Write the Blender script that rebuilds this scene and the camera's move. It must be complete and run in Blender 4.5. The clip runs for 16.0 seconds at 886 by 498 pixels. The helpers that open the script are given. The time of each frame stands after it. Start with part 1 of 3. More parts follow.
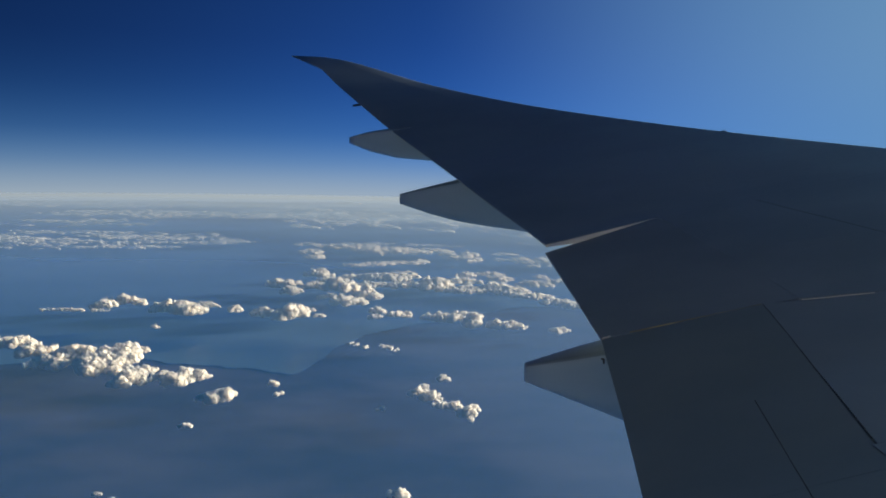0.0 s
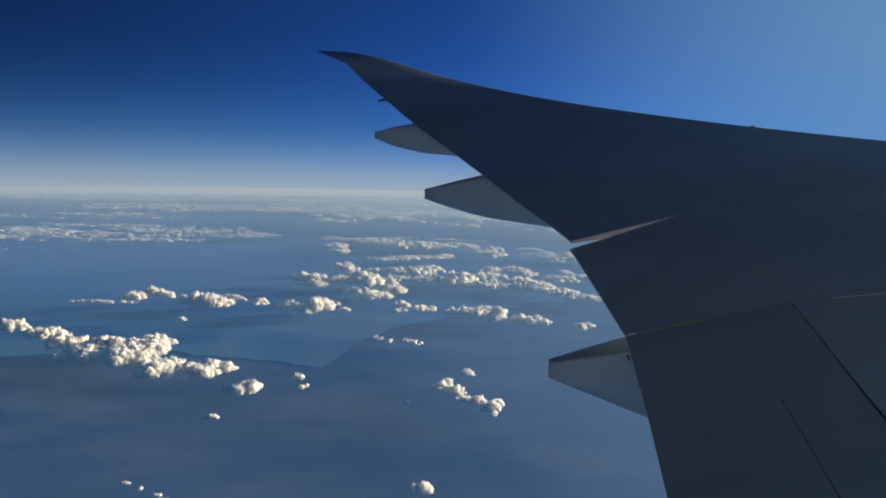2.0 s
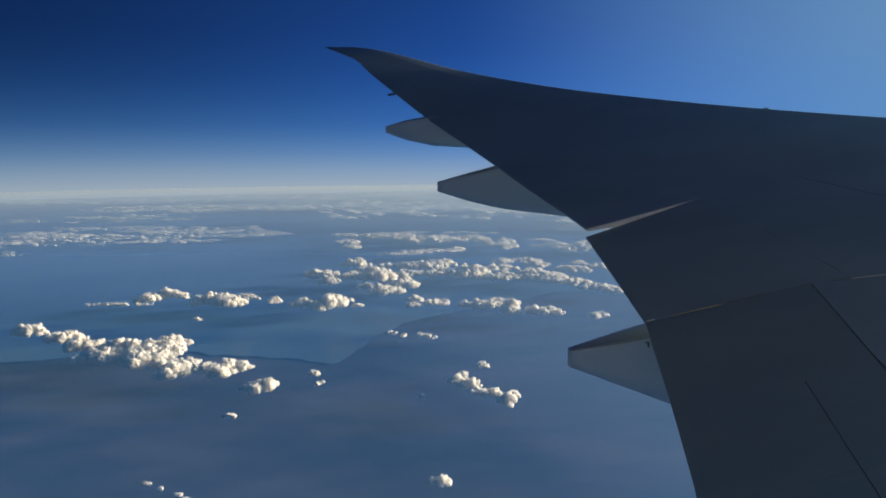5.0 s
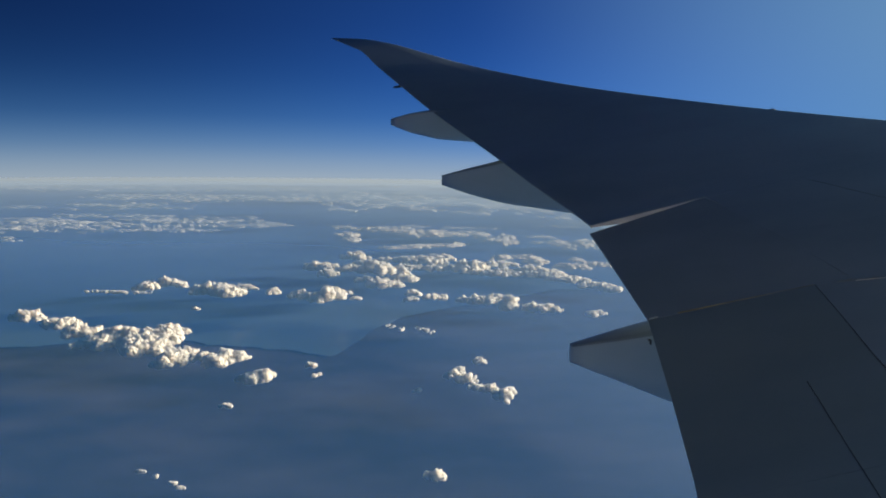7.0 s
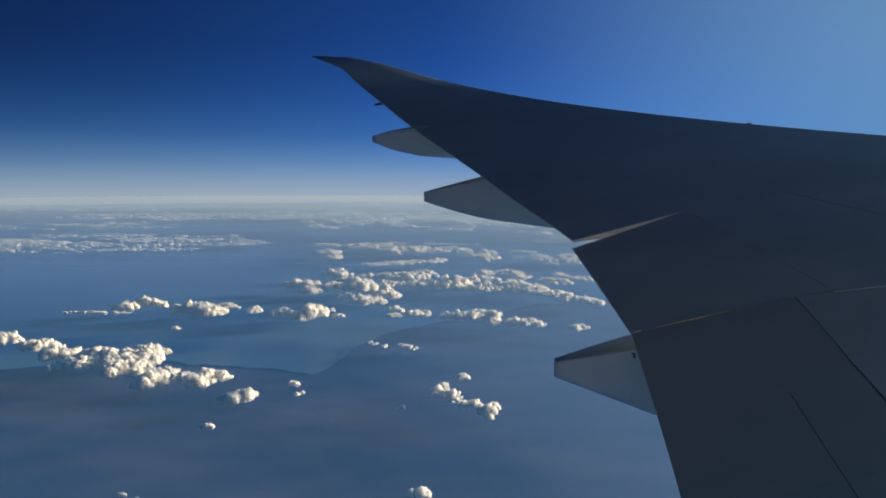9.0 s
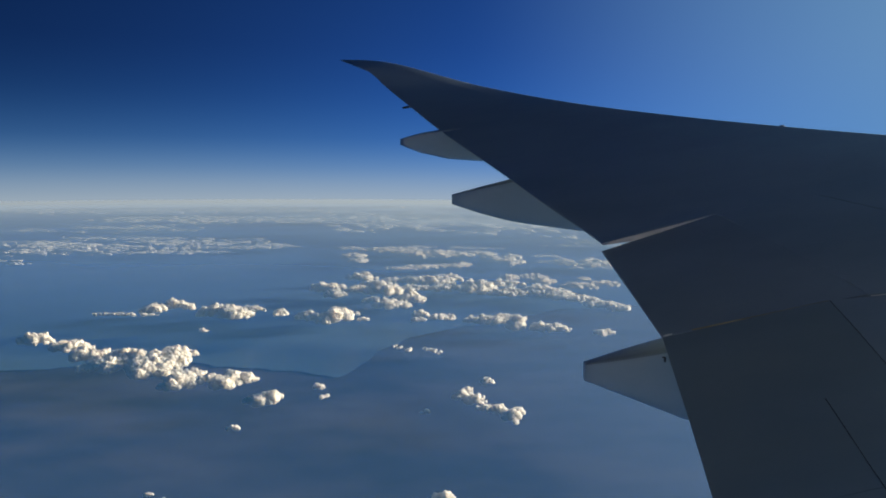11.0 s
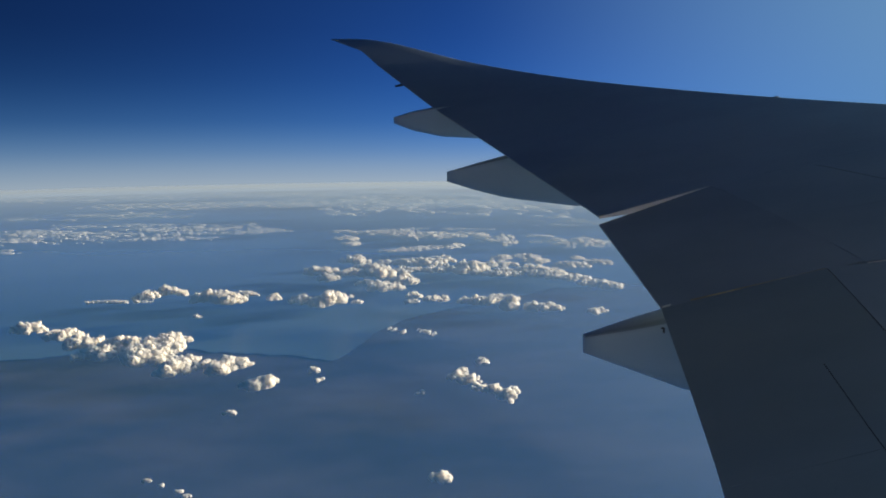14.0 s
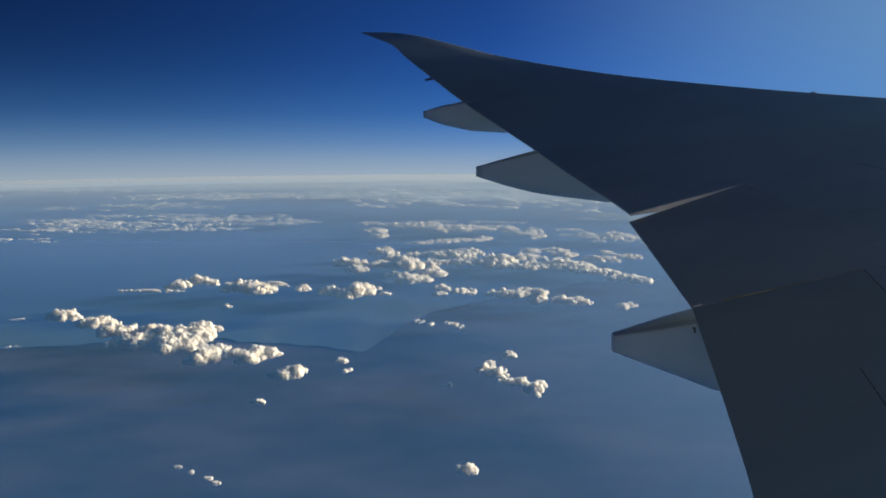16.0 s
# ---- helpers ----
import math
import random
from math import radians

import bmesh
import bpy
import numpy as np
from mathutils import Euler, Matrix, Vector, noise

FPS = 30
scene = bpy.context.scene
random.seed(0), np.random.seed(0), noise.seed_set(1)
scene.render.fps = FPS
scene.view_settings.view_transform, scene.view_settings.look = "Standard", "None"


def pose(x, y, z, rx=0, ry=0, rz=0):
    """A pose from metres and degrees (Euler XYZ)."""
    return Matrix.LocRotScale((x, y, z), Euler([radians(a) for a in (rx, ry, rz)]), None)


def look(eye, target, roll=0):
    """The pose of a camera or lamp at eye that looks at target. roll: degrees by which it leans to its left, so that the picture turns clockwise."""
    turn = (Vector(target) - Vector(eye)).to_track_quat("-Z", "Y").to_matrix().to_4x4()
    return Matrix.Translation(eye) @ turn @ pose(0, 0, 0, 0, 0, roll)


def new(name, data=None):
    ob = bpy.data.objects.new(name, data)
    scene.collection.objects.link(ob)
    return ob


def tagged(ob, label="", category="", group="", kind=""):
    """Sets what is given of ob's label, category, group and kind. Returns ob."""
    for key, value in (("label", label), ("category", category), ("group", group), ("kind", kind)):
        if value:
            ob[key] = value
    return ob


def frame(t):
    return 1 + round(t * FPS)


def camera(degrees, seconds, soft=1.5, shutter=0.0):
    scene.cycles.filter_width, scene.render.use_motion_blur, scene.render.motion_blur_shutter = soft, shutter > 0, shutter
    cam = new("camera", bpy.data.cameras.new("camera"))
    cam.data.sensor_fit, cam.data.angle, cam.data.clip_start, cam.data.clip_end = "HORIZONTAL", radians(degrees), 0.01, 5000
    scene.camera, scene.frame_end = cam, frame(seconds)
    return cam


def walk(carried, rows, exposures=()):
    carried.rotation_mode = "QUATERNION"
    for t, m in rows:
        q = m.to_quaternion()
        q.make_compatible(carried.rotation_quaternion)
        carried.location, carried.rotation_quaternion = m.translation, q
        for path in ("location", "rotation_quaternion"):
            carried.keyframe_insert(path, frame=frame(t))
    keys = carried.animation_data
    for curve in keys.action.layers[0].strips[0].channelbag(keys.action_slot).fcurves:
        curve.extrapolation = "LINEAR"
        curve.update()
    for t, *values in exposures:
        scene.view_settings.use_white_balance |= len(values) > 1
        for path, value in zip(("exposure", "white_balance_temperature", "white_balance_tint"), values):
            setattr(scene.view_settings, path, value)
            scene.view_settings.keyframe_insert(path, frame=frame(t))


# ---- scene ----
# Scaled air space: the ground curves away below a camera that looks out over an airliner's wing.
EYE, EARTH = 125.0, 80000.0
cam = camera(58.86, 16.0, soft=1.9)
ROWS = [
    (0.0, -0.404, -0.276, -0.014, -1.528, -6.307, -1.340),
    (0.5, -0.388, -0.270, 0.003, -0.201, -6.547, -0.729),
    (1.0, -0.393, -0.276, -0.000, -0.023, -6.575, -1.271),
    (1.5, -0.394, -0.277, 0.007, -0.063, -6.745, -0.980),
    (2.0, -0.404, -0.284, 0.005, 0.283, -6.761, -1.425),
    (2.5, -0.402, -0.282, 0.023, 0.780, -6.980, -0.630),
    (3.0, -0.412, -0.285, 0.024, 0.672, -6.803, -0.910),
    (3.5, -0.439, -0.289, 0.008, 0.655, -6.448, -1.705),
    (4.0, -0.451, -0.285, 0.004, 0.441, -6.801, -0.171),
    (6.5, -0.521, -0.286, -0.049, 1.092, -7.471, 0.436),
    (7.0, -0.541, -0.291, -0.049, 1.038, -7.610, -0.949),
    (7.5, -0.559, -0.297, -0.046, 0.735, -5.919, -0.928),
    (8.0, -0.560, -0.301, -0.043, 0.625, -6.307, -0.940),
    (8.5, -0.559, -0.301, -0.040, -0.481, -6.747, -0.242),
    (9.0, -0.560, -0.301, -0.038, -0.345, -6.438, -0.418),
    (11.5, -0.635, -0.304, -0.074, 1.672, -6.152, -0.390),
    (12.0, -0.642, -0.305, -0.076, 1.472, -6.457, -0.122),
    (12.5, -0.653, -0.311, -0.092, 1.772, -7.030, -0.012),
    (13.0, -0.662, -0.318, -0.111, 1.425, -6.971, -0.117),
    (13.5, -0.687, -0.324, -0.141, 1.043, -7.318, 0.186),
    (14.0, -0.705, -0.316, -0.154, 0.795, -7.498, 0.544),
    (14.5, -0.710, -0.298, -0.154, 1.653, -7.991, 0.665),
    (15.0, -0.732, -0.286, -0.168, 2.012, -7.660, -0.027),
    (15.5, -0.728, -0.278, -0.155, 2.746, -7.717, -0.019),
    (16.0, -0.703, -0.262, -0.111, 2.932, -8.015, 0.229),
]
walk(cam, [(t, pose(x, y, EYE + z, 90 + pitch, roll, yaw)) for t, x, y, z, yaw, pitch, roll in ROWS])

# ---- light ----
SUN_SIDE, SUN_HIGH = 69.0, 9.4        # degrees to the right of straight out, and above level
SKY, SUN, STOPS = 0.028, 5.7, 1.48
scene.view_settings.exposure = STOPS
world = bpy.data.worlds.new("sky")
scene.world = world
world.use_nodes = True
wt = world.node_tree
wt.nodes.clear()
w_out = wt.nodes.new("ShaderNodeOutputWorld")
w_bg = wt.nodes.new("ShaderNodeBackground")
w_sky = wt.nodes.new("ShaderNodeTexSky")
w_co = wt.nodes.new("ShaderNodeTexCoord")
w_dip = wt.nodes.new("ShaderNodeVectorMath")
w_nrm = wt.nodes.new("ShaderNodeVectorMath")
w_xyz = wt.nodes.new("ShaderNodeSeparateXYZ")
w_ramp = wt.nodes.new("ShaderNodeValToRGB")
w_mix = wt.nodes.new("ShaderNodeMix")
w_hue = wt.nodes.new("ShaderNodeHueSaturation")
w_dip.operation, w_nrm.operation = "ADD", "NORMALIZE"
w_dip.inputs[1].default_value = (0, 0, 0.058)      # the horizon lies lower, seen from this height
w_sky.sky_type, w_sky.sun_disc = "NISHITA", False
w_sky.sun_elevation, w_sky.sun_rotation = radians(SUN_HIGH), radians(SUN_SIDE)
w_sky.altitude, w_sky.air_density, w_sky.dust_density, w_sky.ozone_density = 8000.0, 0.9, 0.6, 3.0
w_hue.inputs["Saturation"].default_value = 1.0
w_hue.inputs["Hue"].default_value = 0.505
w_bg.inputs["Strength"].default_value = SKY
# the pale band of dusty air along the horizon
w_mix.data_type = "RGBA"
w_low, w_rim = wt.nodes.new("ShaderNodeValToRGB"), wt.nodes.new("ShaderNodeVectorMath")
w_rim.operation, w_rim.inputs["Scale"].default_value = "SCALE", 10.0
w_low.color_ramp.interpolation = "B_SPLINE"
w_low.color_ramp.elements[0].position, w_low.color_ramp.elements[0].color = 0.0, (0.52, 0.60, 0.66, 1)
w_low.color_ramp.elements[1].position, w_low.color_ramp.elements[1].color = 0.16, (0.05, 0.22, 0.56, 1)
for at, c in ((0.025, (0.42, 0.54, 0.65)), (0.055, (0.22, 0.42, 0.67)), (0.09, (0.09, 0.28, 0.60))):
    w_low.color_ramp.elements.new(at).color = (*c, 1)
wt.links.new(w_low.outputs[0], w_rim.inputs[0])
wt.links.new(w_rim.outputs[0], w_mix.inputs["B"])
w_ramp.color_ramp.interpolation = "B_SPLINE"
w_ramp.color_ramp.elements[0].position, w_ramp.color_ramp.elements[0].color = 0.0, (0.92, 0.92, 0.92, 1)
w_ramp.color_ramp.elements[1].position, w_ramp.color_ramp.elements[1].color = 0.20, (0, 0, 0, 1)
for at, v in ((0.020, 0.86), (0.050, 0.62), (0.09, 0.30), (0.14, 0.08)):
    w_ramp.color_ramp.elements.new(at).color = (v, v, v, 1)
wt.links.new(w_co.outputs["Generated"], w_dip.inputs[0])
wt.links.new(w_dip.outputs[0], w_nrm.inputs[0])
wt.links.new(w_nrm.outputs[0], w_sky.inputs["Vector"])
wt.links.new(w_nrm.outputs[0], w_xyz.inputs[0])
wt.links.new(w_xyz.outputs["Z"], w_ramp.inputs["Fac"])
wt.links.new(w_xyz.outputs["Z"], w_low.inputs["Fac"])
wt.links.new(w_sky.outputs[0], w_hue.inputs["Color"])
wt.links.new(w_ramp.outputs[0], w_mix.inputs["Factor"])
# brighter towards the sun, deeper blue away from it
w_dot = wt.nodes.new("ShaderNodeVectorMath")
w_dot.operation = "DOT_PRODUCT"
w_dot.inputs[1].default_value = (math.sin(radians(SUN_SIDE)) * math.cos(radians(SUN_HIGH)), math.cos(radians(SUN_SIDE)) * math.cos(radians(SUN_HIGH)), math.sin(radians(SUN_HIGH)))
w_side = wt.nodes.new("ShaderNodeMapRange")
for key, value in (("From Min", -0.35), ("From Max", 0.80), ("To Min", 0.32), ("To Max", 1.4)):
    w_side.inputs[key].default_value = value
w_mul = wt.nodes.new("ShaderNodeVectorMath")
w_mul.operation = "SCALE"
wt.links.new(w_nrm.outputs[0], w_dot.inputs[0])
wt.links.new(w_dot.outputs["Value"], w_side.inputs["Value"])
w_thin = wt.nodes.new("ShaderNodeVectorMath")      # thin, clean air overhead scatters little but blue
w_thin.operation, w_thin.inputs[1].default_value = "MULTIPLY", (0.31, 0.68, 1.12)
wt.links.new(w_hue.outputs[0], w_thin.inputs[0])
wt.links.new(w_thin.outputs[0], w_mul.inputs[0])
wt.links.new(w_side.outputs[0], w_mul.inputs["Scale"])
w_pale, w_glow = wt.nodes.new("ShaderNodeMapRange"), wt.nodes.new("ShaderNodeMix")
for key, value in (("From Min", 0.36), ("From Max", 0.97), ("To Min", 0.0), ("To Max", 0.95)):
    w_pale.inputs[key].default_value = value
w_pale.interpolation_type = w_side.interpolation_type = "SMOOTHSTEP"
w_glow.data_type = "RGBA"
w_glow.inputs["B"].default_value = (2.1, 4.2, 6.3, 1)
wt.links.new(w_dot.outputs["Value"], w_pale.inputs["Value"])
wt.links.new(w_pale.outputs[0], w_glow.inputs["Factor"])
wt.links.new(w_mul.outputs[0], w_glow.inputs["A"])
wt.links.new(w_glow.outputs["Result"], w_mix.inputs["A"])
wt.links.new(w_mix.outputs["Result"], w_bg.inputs["Color"])
wt.links.new(w_bg.outputs[0], w_out.inputs[0])
sun = new("sun", bpy.data.lights.new("sun", "SUN"))
sun.data.energy, sun.data.angle, sun.data.color = SUN, radians(9.0), (1.0, 0.86, 0.63)
a, e = radians(SUN_SIDE), radians(SUN_HIGH)
sun.matrix_world = look((300 * math.sin(a) * math.cos(e), 300 * math.cos(a) * math.cos(e), EYE + 300 * math.sin(e)), (0, 0, EYE))


# ---- materials ----
def material(name):
    m = bpy.data.materials.new(name)
    m.use_nodes = True
    t = m.node_tree
    return m, t, t.nodes["Principled BSDF"]


def node(t, kind, **inputs):
    n = t.nodes.new(kind)
    for key, value in inputs.items():
        n.inputs[key.replace("_", " ")].default_value = value
    return n


def noise_mix(t, scale, a, b, low=0.35, high=0.65, detail=5.0, stretch=None, coords="Object"):
    """A colour that wanders between a and b by a noise of that scale."""
    co = t.nodes.new("ShaderNodeTexCoord")
    n = node(t, "ShaderNodeTexNoise", Scale=scale, Detail=detail)
    if stretch:
        mp = t.nodes.new("ShaderNodeMapping")
        mp.inputs["Scale"].default_value = stretch
        t.links.new(co.outputs[coords], mp.inputs["Vector"])
        t.links.new(mp.outputs[0], n.inputs["Vector"])
    else:
        t.links.new(co.outputs[coords], n.inputs["Vector"])
    r = t.nodes.new("ShaderNodeValToRGB")
    r.color_ramp.elements[0].position, r.color_ramp.elements[1].position = low, high
    r.color_ramp.elements[0].color, r.color_ramp.elements[1].color = (*a, 1), (*b, 1)
    t.links.new(n.outputs["Fac"], r.inputs["Fac"])
    return r, n


def paint(name, a, b, rough, scale=0.9, bump=0.0, metallic=0.0, coat=0.0):
    """Aircraft paint: two close tones in broad stains, fine grain in the gloss and a slight unevenness."""
    m, t, p = material(name)
    r, _ = noise_mix(t, scale, a, b, stretch=(0.35, 1.0, 1.0))
    t.links.new(r.outputs[0], p.inputs["Base Color"])
    g, gn = noise_mix(t, 14.0, (rough - 0.02,) * 3, (rough + 0.03,) * 3)
    t.links.new(g.outputs[0], p.inputs["Roughness"])
    p.inputs["Metallic"].default_value = metallic
    p.inputs["Coat Weight"].default_value = coat
    if bump:
        bp = node(t, "ShaderNodeBump", Strength=bump, Distance=0.02)
        t.links.new(gn.outputs["Fac"], bp.inputs["Height"])
        t.links.new(bp.outputs[0], p.inputs["Normal"])
    return m


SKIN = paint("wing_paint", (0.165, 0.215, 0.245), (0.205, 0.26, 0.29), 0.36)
FLAP = paint("flap_paint", (0.14, 0.19, 0.21), (0.17, 0.22, 0.235), 0.42)
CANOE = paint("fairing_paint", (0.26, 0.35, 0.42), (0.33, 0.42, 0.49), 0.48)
PALE_EDGE = paint("pale_edge", (0.55, 0.55, 0.53), (0.66, 0.66, 0.63), 0.6, scale=6.0)
RUBBER = paint("yellowed_rubber", (0.16, 0.13, 0.08), (0.46, 0.39, 0.20), 0.7, scale=5.0)
HULL = paint("white_hull_paint", (0.76, 0.76, 0.76), (0.82, 0.82, 0.82), 0.35)
DARK = paint("dark_recess", (0.02, 0.02, 0.022), (0.035, 0.035, 0.038), 0.8, scale=4.0)


def cloud_material(name, white, through_light, grain):
    m, t, p = material(name)
    t.nodes.remove(p)
    out = t.nodes["Material Output"]
    col, n = noise_mix(t, grain, tuple(0.93 * c for c in white), white, detail=7.0)
    n2 = node(t, "ShaderNodeTexNoise", Scale=grain * 5, Detail=6.0)
    co = t.nodes.new("ShaderNodeTexCoord")
    t.links.new(co.outputs["Object"], n2.inputs["Vector"])
    add = t.nodes.new("ShaderNodeMath")
    add.operation = "ADD"
    t.links.new(n.outputs["Fac"], add.inputs[0])
    t.links.new(n2.outputs["Fac"], add.inputs[1])
    bp = node(t, "ShaderNodeBump", Strength=0.8, Distance=1.0 / grain * 0.25)
    t.links.new(add.outputs[0], bp.inputs["Height"])
    p = t.nodes.new("ShaderNodeBsdfPrincipled")
    p.inputs["Roughness"].default_value, p.inputs["Specular IOR Level"].default_value = 1.0, 0.0
    p.inputs["Subsurface Weight"].default_value, p.inputs["Subsurface Scale"].default_value = 1.0, through_light
    p.inputs["Subsurface Radius"].default_value = (1.0, 1.0, 1.0)
    t.links.new(col.outputs[0], p.inputs["Base Color"])
    t.links.new(bp.outputs[0], p.inputs["Normal"])
    t.links.new(p.outputs[0], out.inputs["Surface"])
    return m


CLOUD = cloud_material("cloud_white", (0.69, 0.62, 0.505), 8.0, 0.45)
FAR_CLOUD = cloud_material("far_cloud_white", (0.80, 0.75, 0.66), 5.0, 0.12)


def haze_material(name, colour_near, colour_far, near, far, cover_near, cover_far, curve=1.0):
    """A see-through sheet with aerial haze painted in: clear and blue near the place's middle, denser and paler towards
    the horizon.
    """
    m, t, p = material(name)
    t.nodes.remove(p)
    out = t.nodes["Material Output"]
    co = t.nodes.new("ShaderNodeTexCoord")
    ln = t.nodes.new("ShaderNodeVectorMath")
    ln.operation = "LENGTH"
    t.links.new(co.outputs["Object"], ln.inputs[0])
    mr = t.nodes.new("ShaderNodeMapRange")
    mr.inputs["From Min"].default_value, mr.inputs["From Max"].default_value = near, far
    xyz, sun_gain, aim = t.nodes.new("ShaderNodeSeparateXYZ"), t.nodes.new("ShaderNodeMath"), t.nodes.new("ShaderNodeVectorMath")
    sun_gain.operation, sun_gain.inputs[1].default_value = "MULTIPLY_ADD", 450.0      # more cover sunward, painting in the brighter air there
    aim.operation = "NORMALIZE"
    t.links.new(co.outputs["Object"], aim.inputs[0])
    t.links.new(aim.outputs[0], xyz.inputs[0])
    t.links.new(xyz.outputs["X"], sun_gain.inputs[0])
    t.links.new(ln.outputs["Value"], sun_gain.inputs[2])
    t.links.new(sun_gain.outputs[0], mr.inputs["Value"])
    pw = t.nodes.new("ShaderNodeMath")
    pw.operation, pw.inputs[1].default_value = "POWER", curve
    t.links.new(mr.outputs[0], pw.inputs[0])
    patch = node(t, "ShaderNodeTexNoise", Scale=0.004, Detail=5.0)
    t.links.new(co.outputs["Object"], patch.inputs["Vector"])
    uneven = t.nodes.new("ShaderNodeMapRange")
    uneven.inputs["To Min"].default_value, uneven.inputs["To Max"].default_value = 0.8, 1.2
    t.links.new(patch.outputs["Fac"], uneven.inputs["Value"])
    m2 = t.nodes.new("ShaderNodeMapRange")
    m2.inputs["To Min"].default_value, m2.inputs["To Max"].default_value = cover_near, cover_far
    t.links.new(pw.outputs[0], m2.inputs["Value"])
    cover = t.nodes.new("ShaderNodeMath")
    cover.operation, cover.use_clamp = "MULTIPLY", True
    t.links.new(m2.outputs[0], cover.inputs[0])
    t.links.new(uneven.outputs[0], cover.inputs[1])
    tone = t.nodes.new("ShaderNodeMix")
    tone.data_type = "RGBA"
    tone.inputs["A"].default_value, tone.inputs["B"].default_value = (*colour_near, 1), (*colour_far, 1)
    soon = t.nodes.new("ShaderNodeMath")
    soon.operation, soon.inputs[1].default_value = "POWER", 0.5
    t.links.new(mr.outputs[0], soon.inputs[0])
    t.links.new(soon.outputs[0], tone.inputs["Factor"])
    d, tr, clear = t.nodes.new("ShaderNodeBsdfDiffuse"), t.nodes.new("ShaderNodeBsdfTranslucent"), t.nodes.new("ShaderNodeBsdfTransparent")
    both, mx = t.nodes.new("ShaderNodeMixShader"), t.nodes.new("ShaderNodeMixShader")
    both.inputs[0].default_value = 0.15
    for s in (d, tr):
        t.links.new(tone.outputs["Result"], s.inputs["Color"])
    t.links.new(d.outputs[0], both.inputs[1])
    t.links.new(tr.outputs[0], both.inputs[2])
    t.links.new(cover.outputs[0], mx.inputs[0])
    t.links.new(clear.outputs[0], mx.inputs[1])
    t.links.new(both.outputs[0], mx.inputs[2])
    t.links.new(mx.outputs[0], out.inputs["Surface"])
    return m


# tint and cover by distance paint the air's veil over land and clouds
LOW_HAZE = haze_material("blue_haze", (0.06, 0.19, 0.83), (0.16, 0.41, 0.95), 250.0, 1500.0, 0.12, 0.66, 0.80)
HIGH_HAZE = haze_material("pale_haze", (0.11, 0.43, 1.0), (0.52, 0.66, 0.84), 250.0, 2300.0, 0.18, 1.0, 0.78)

LAND, _t, _p = material("hazy_land")
_r, _n = noise_mix(_t, 0.018, (0.002, 0.009, 0.020), (0.092, 0.084, 0.090), detail=12.0, low=0.36, high=0.70, stretch=(0.6, 1.0, 1.0))
_t.links.new(_r.outputs[0], _p.inputs["Base Color"])
_p.inputs["Roughness"].default_value = 0.95
SEA, _t, _p = material("open_water")
_r, _n = noise_mix(_t, 0.01, (0.12, 0.21, 0.24), (0.15, 0.24, 0.26), detail=6.0)
_t.links.new(_r.outputs[0], _p.inputs["Base Color"])
_p.inputs["Roughness"].default_value = 0.35


# ---- helpers for meshes ----
def fall(x, y):
    """How far the round earth has dropped below the tangent plane."""
    return -(x * x + y * y) / (2 * EARTH)


def mesh_object(name, verts, faces, mat, smooth=True):
    me = bpy.data.meshes.new(name)
    me.from_pydata([tuple(map(float, v)) for v in verts], [], [tuple(map(int, f)) for f in faces])
    me.validate()
    if smooth:
        me.polygons.foreach_set("use_smooth", [True] * len(me.polygons))
    me.materials.append(mat)
    me.update()
    return new(name, me)


def part(name, bm, mat, parent, label="", smooth=False):
    bmesh.ops.recalc_face_normals(bm, faces=bm.faces)
    me = bpy.data.meshes.new(name)
    bm.to_mesh(me)
    bm.free()
    if smooth:
        me.polygons.foreach_set("use_smooth", [True] * len(me.polygons))
    me.materials.append(mat)
    ob = new(name, me)
    ob.parent = parent
    ob.matrix_parent_inverse = Matrix.Translation(-parent.location)
    if label:
        tagged(ob, label)
    return ob


# ---- ground, water and haze ----
def shell(name, height, reach, mat, rings=70, turns=120, near=0.0):
    """A sheet that follows the earth's curve at that height."""
    verts, faces = [(0, 0, height)], []
    for i in range(1, rings + 1):
        r = near + (reach - near) * (i / rings) ** 1.6
        for j in range(turns):
            q = 2 * math.pi * j / turns
            x, y = r * math.cos(q), r * math.sin(q)
            verts.append((x, y, height + fall(x, y)))
    for j in range(turns):
        faces.append((0, 1 + j, 1 + (j + 1) % turns))
    for i in range(rings - 1):
        for j in range(turns):
            p, q = 1 + i * turns + j, 1 + i * turns + (j + 1) % turns
            faces.append((p, p + turns, q + turns, q))
    return mesh_object(name, verts, faces, mat)


ground = tagged(shell("ground", 0.0, 4900.0, LAND), "dark hazy land far below the clouds", "ground", kind="structure")
# tinted sheets added in place of the air's own haze
for depth in (10.0,):
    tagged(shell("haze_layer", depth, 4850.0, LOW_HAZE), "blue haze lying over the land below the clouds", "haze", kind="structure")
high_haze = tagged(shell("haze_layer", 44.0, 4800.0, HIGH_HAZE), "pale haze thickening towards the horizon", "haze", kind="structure")


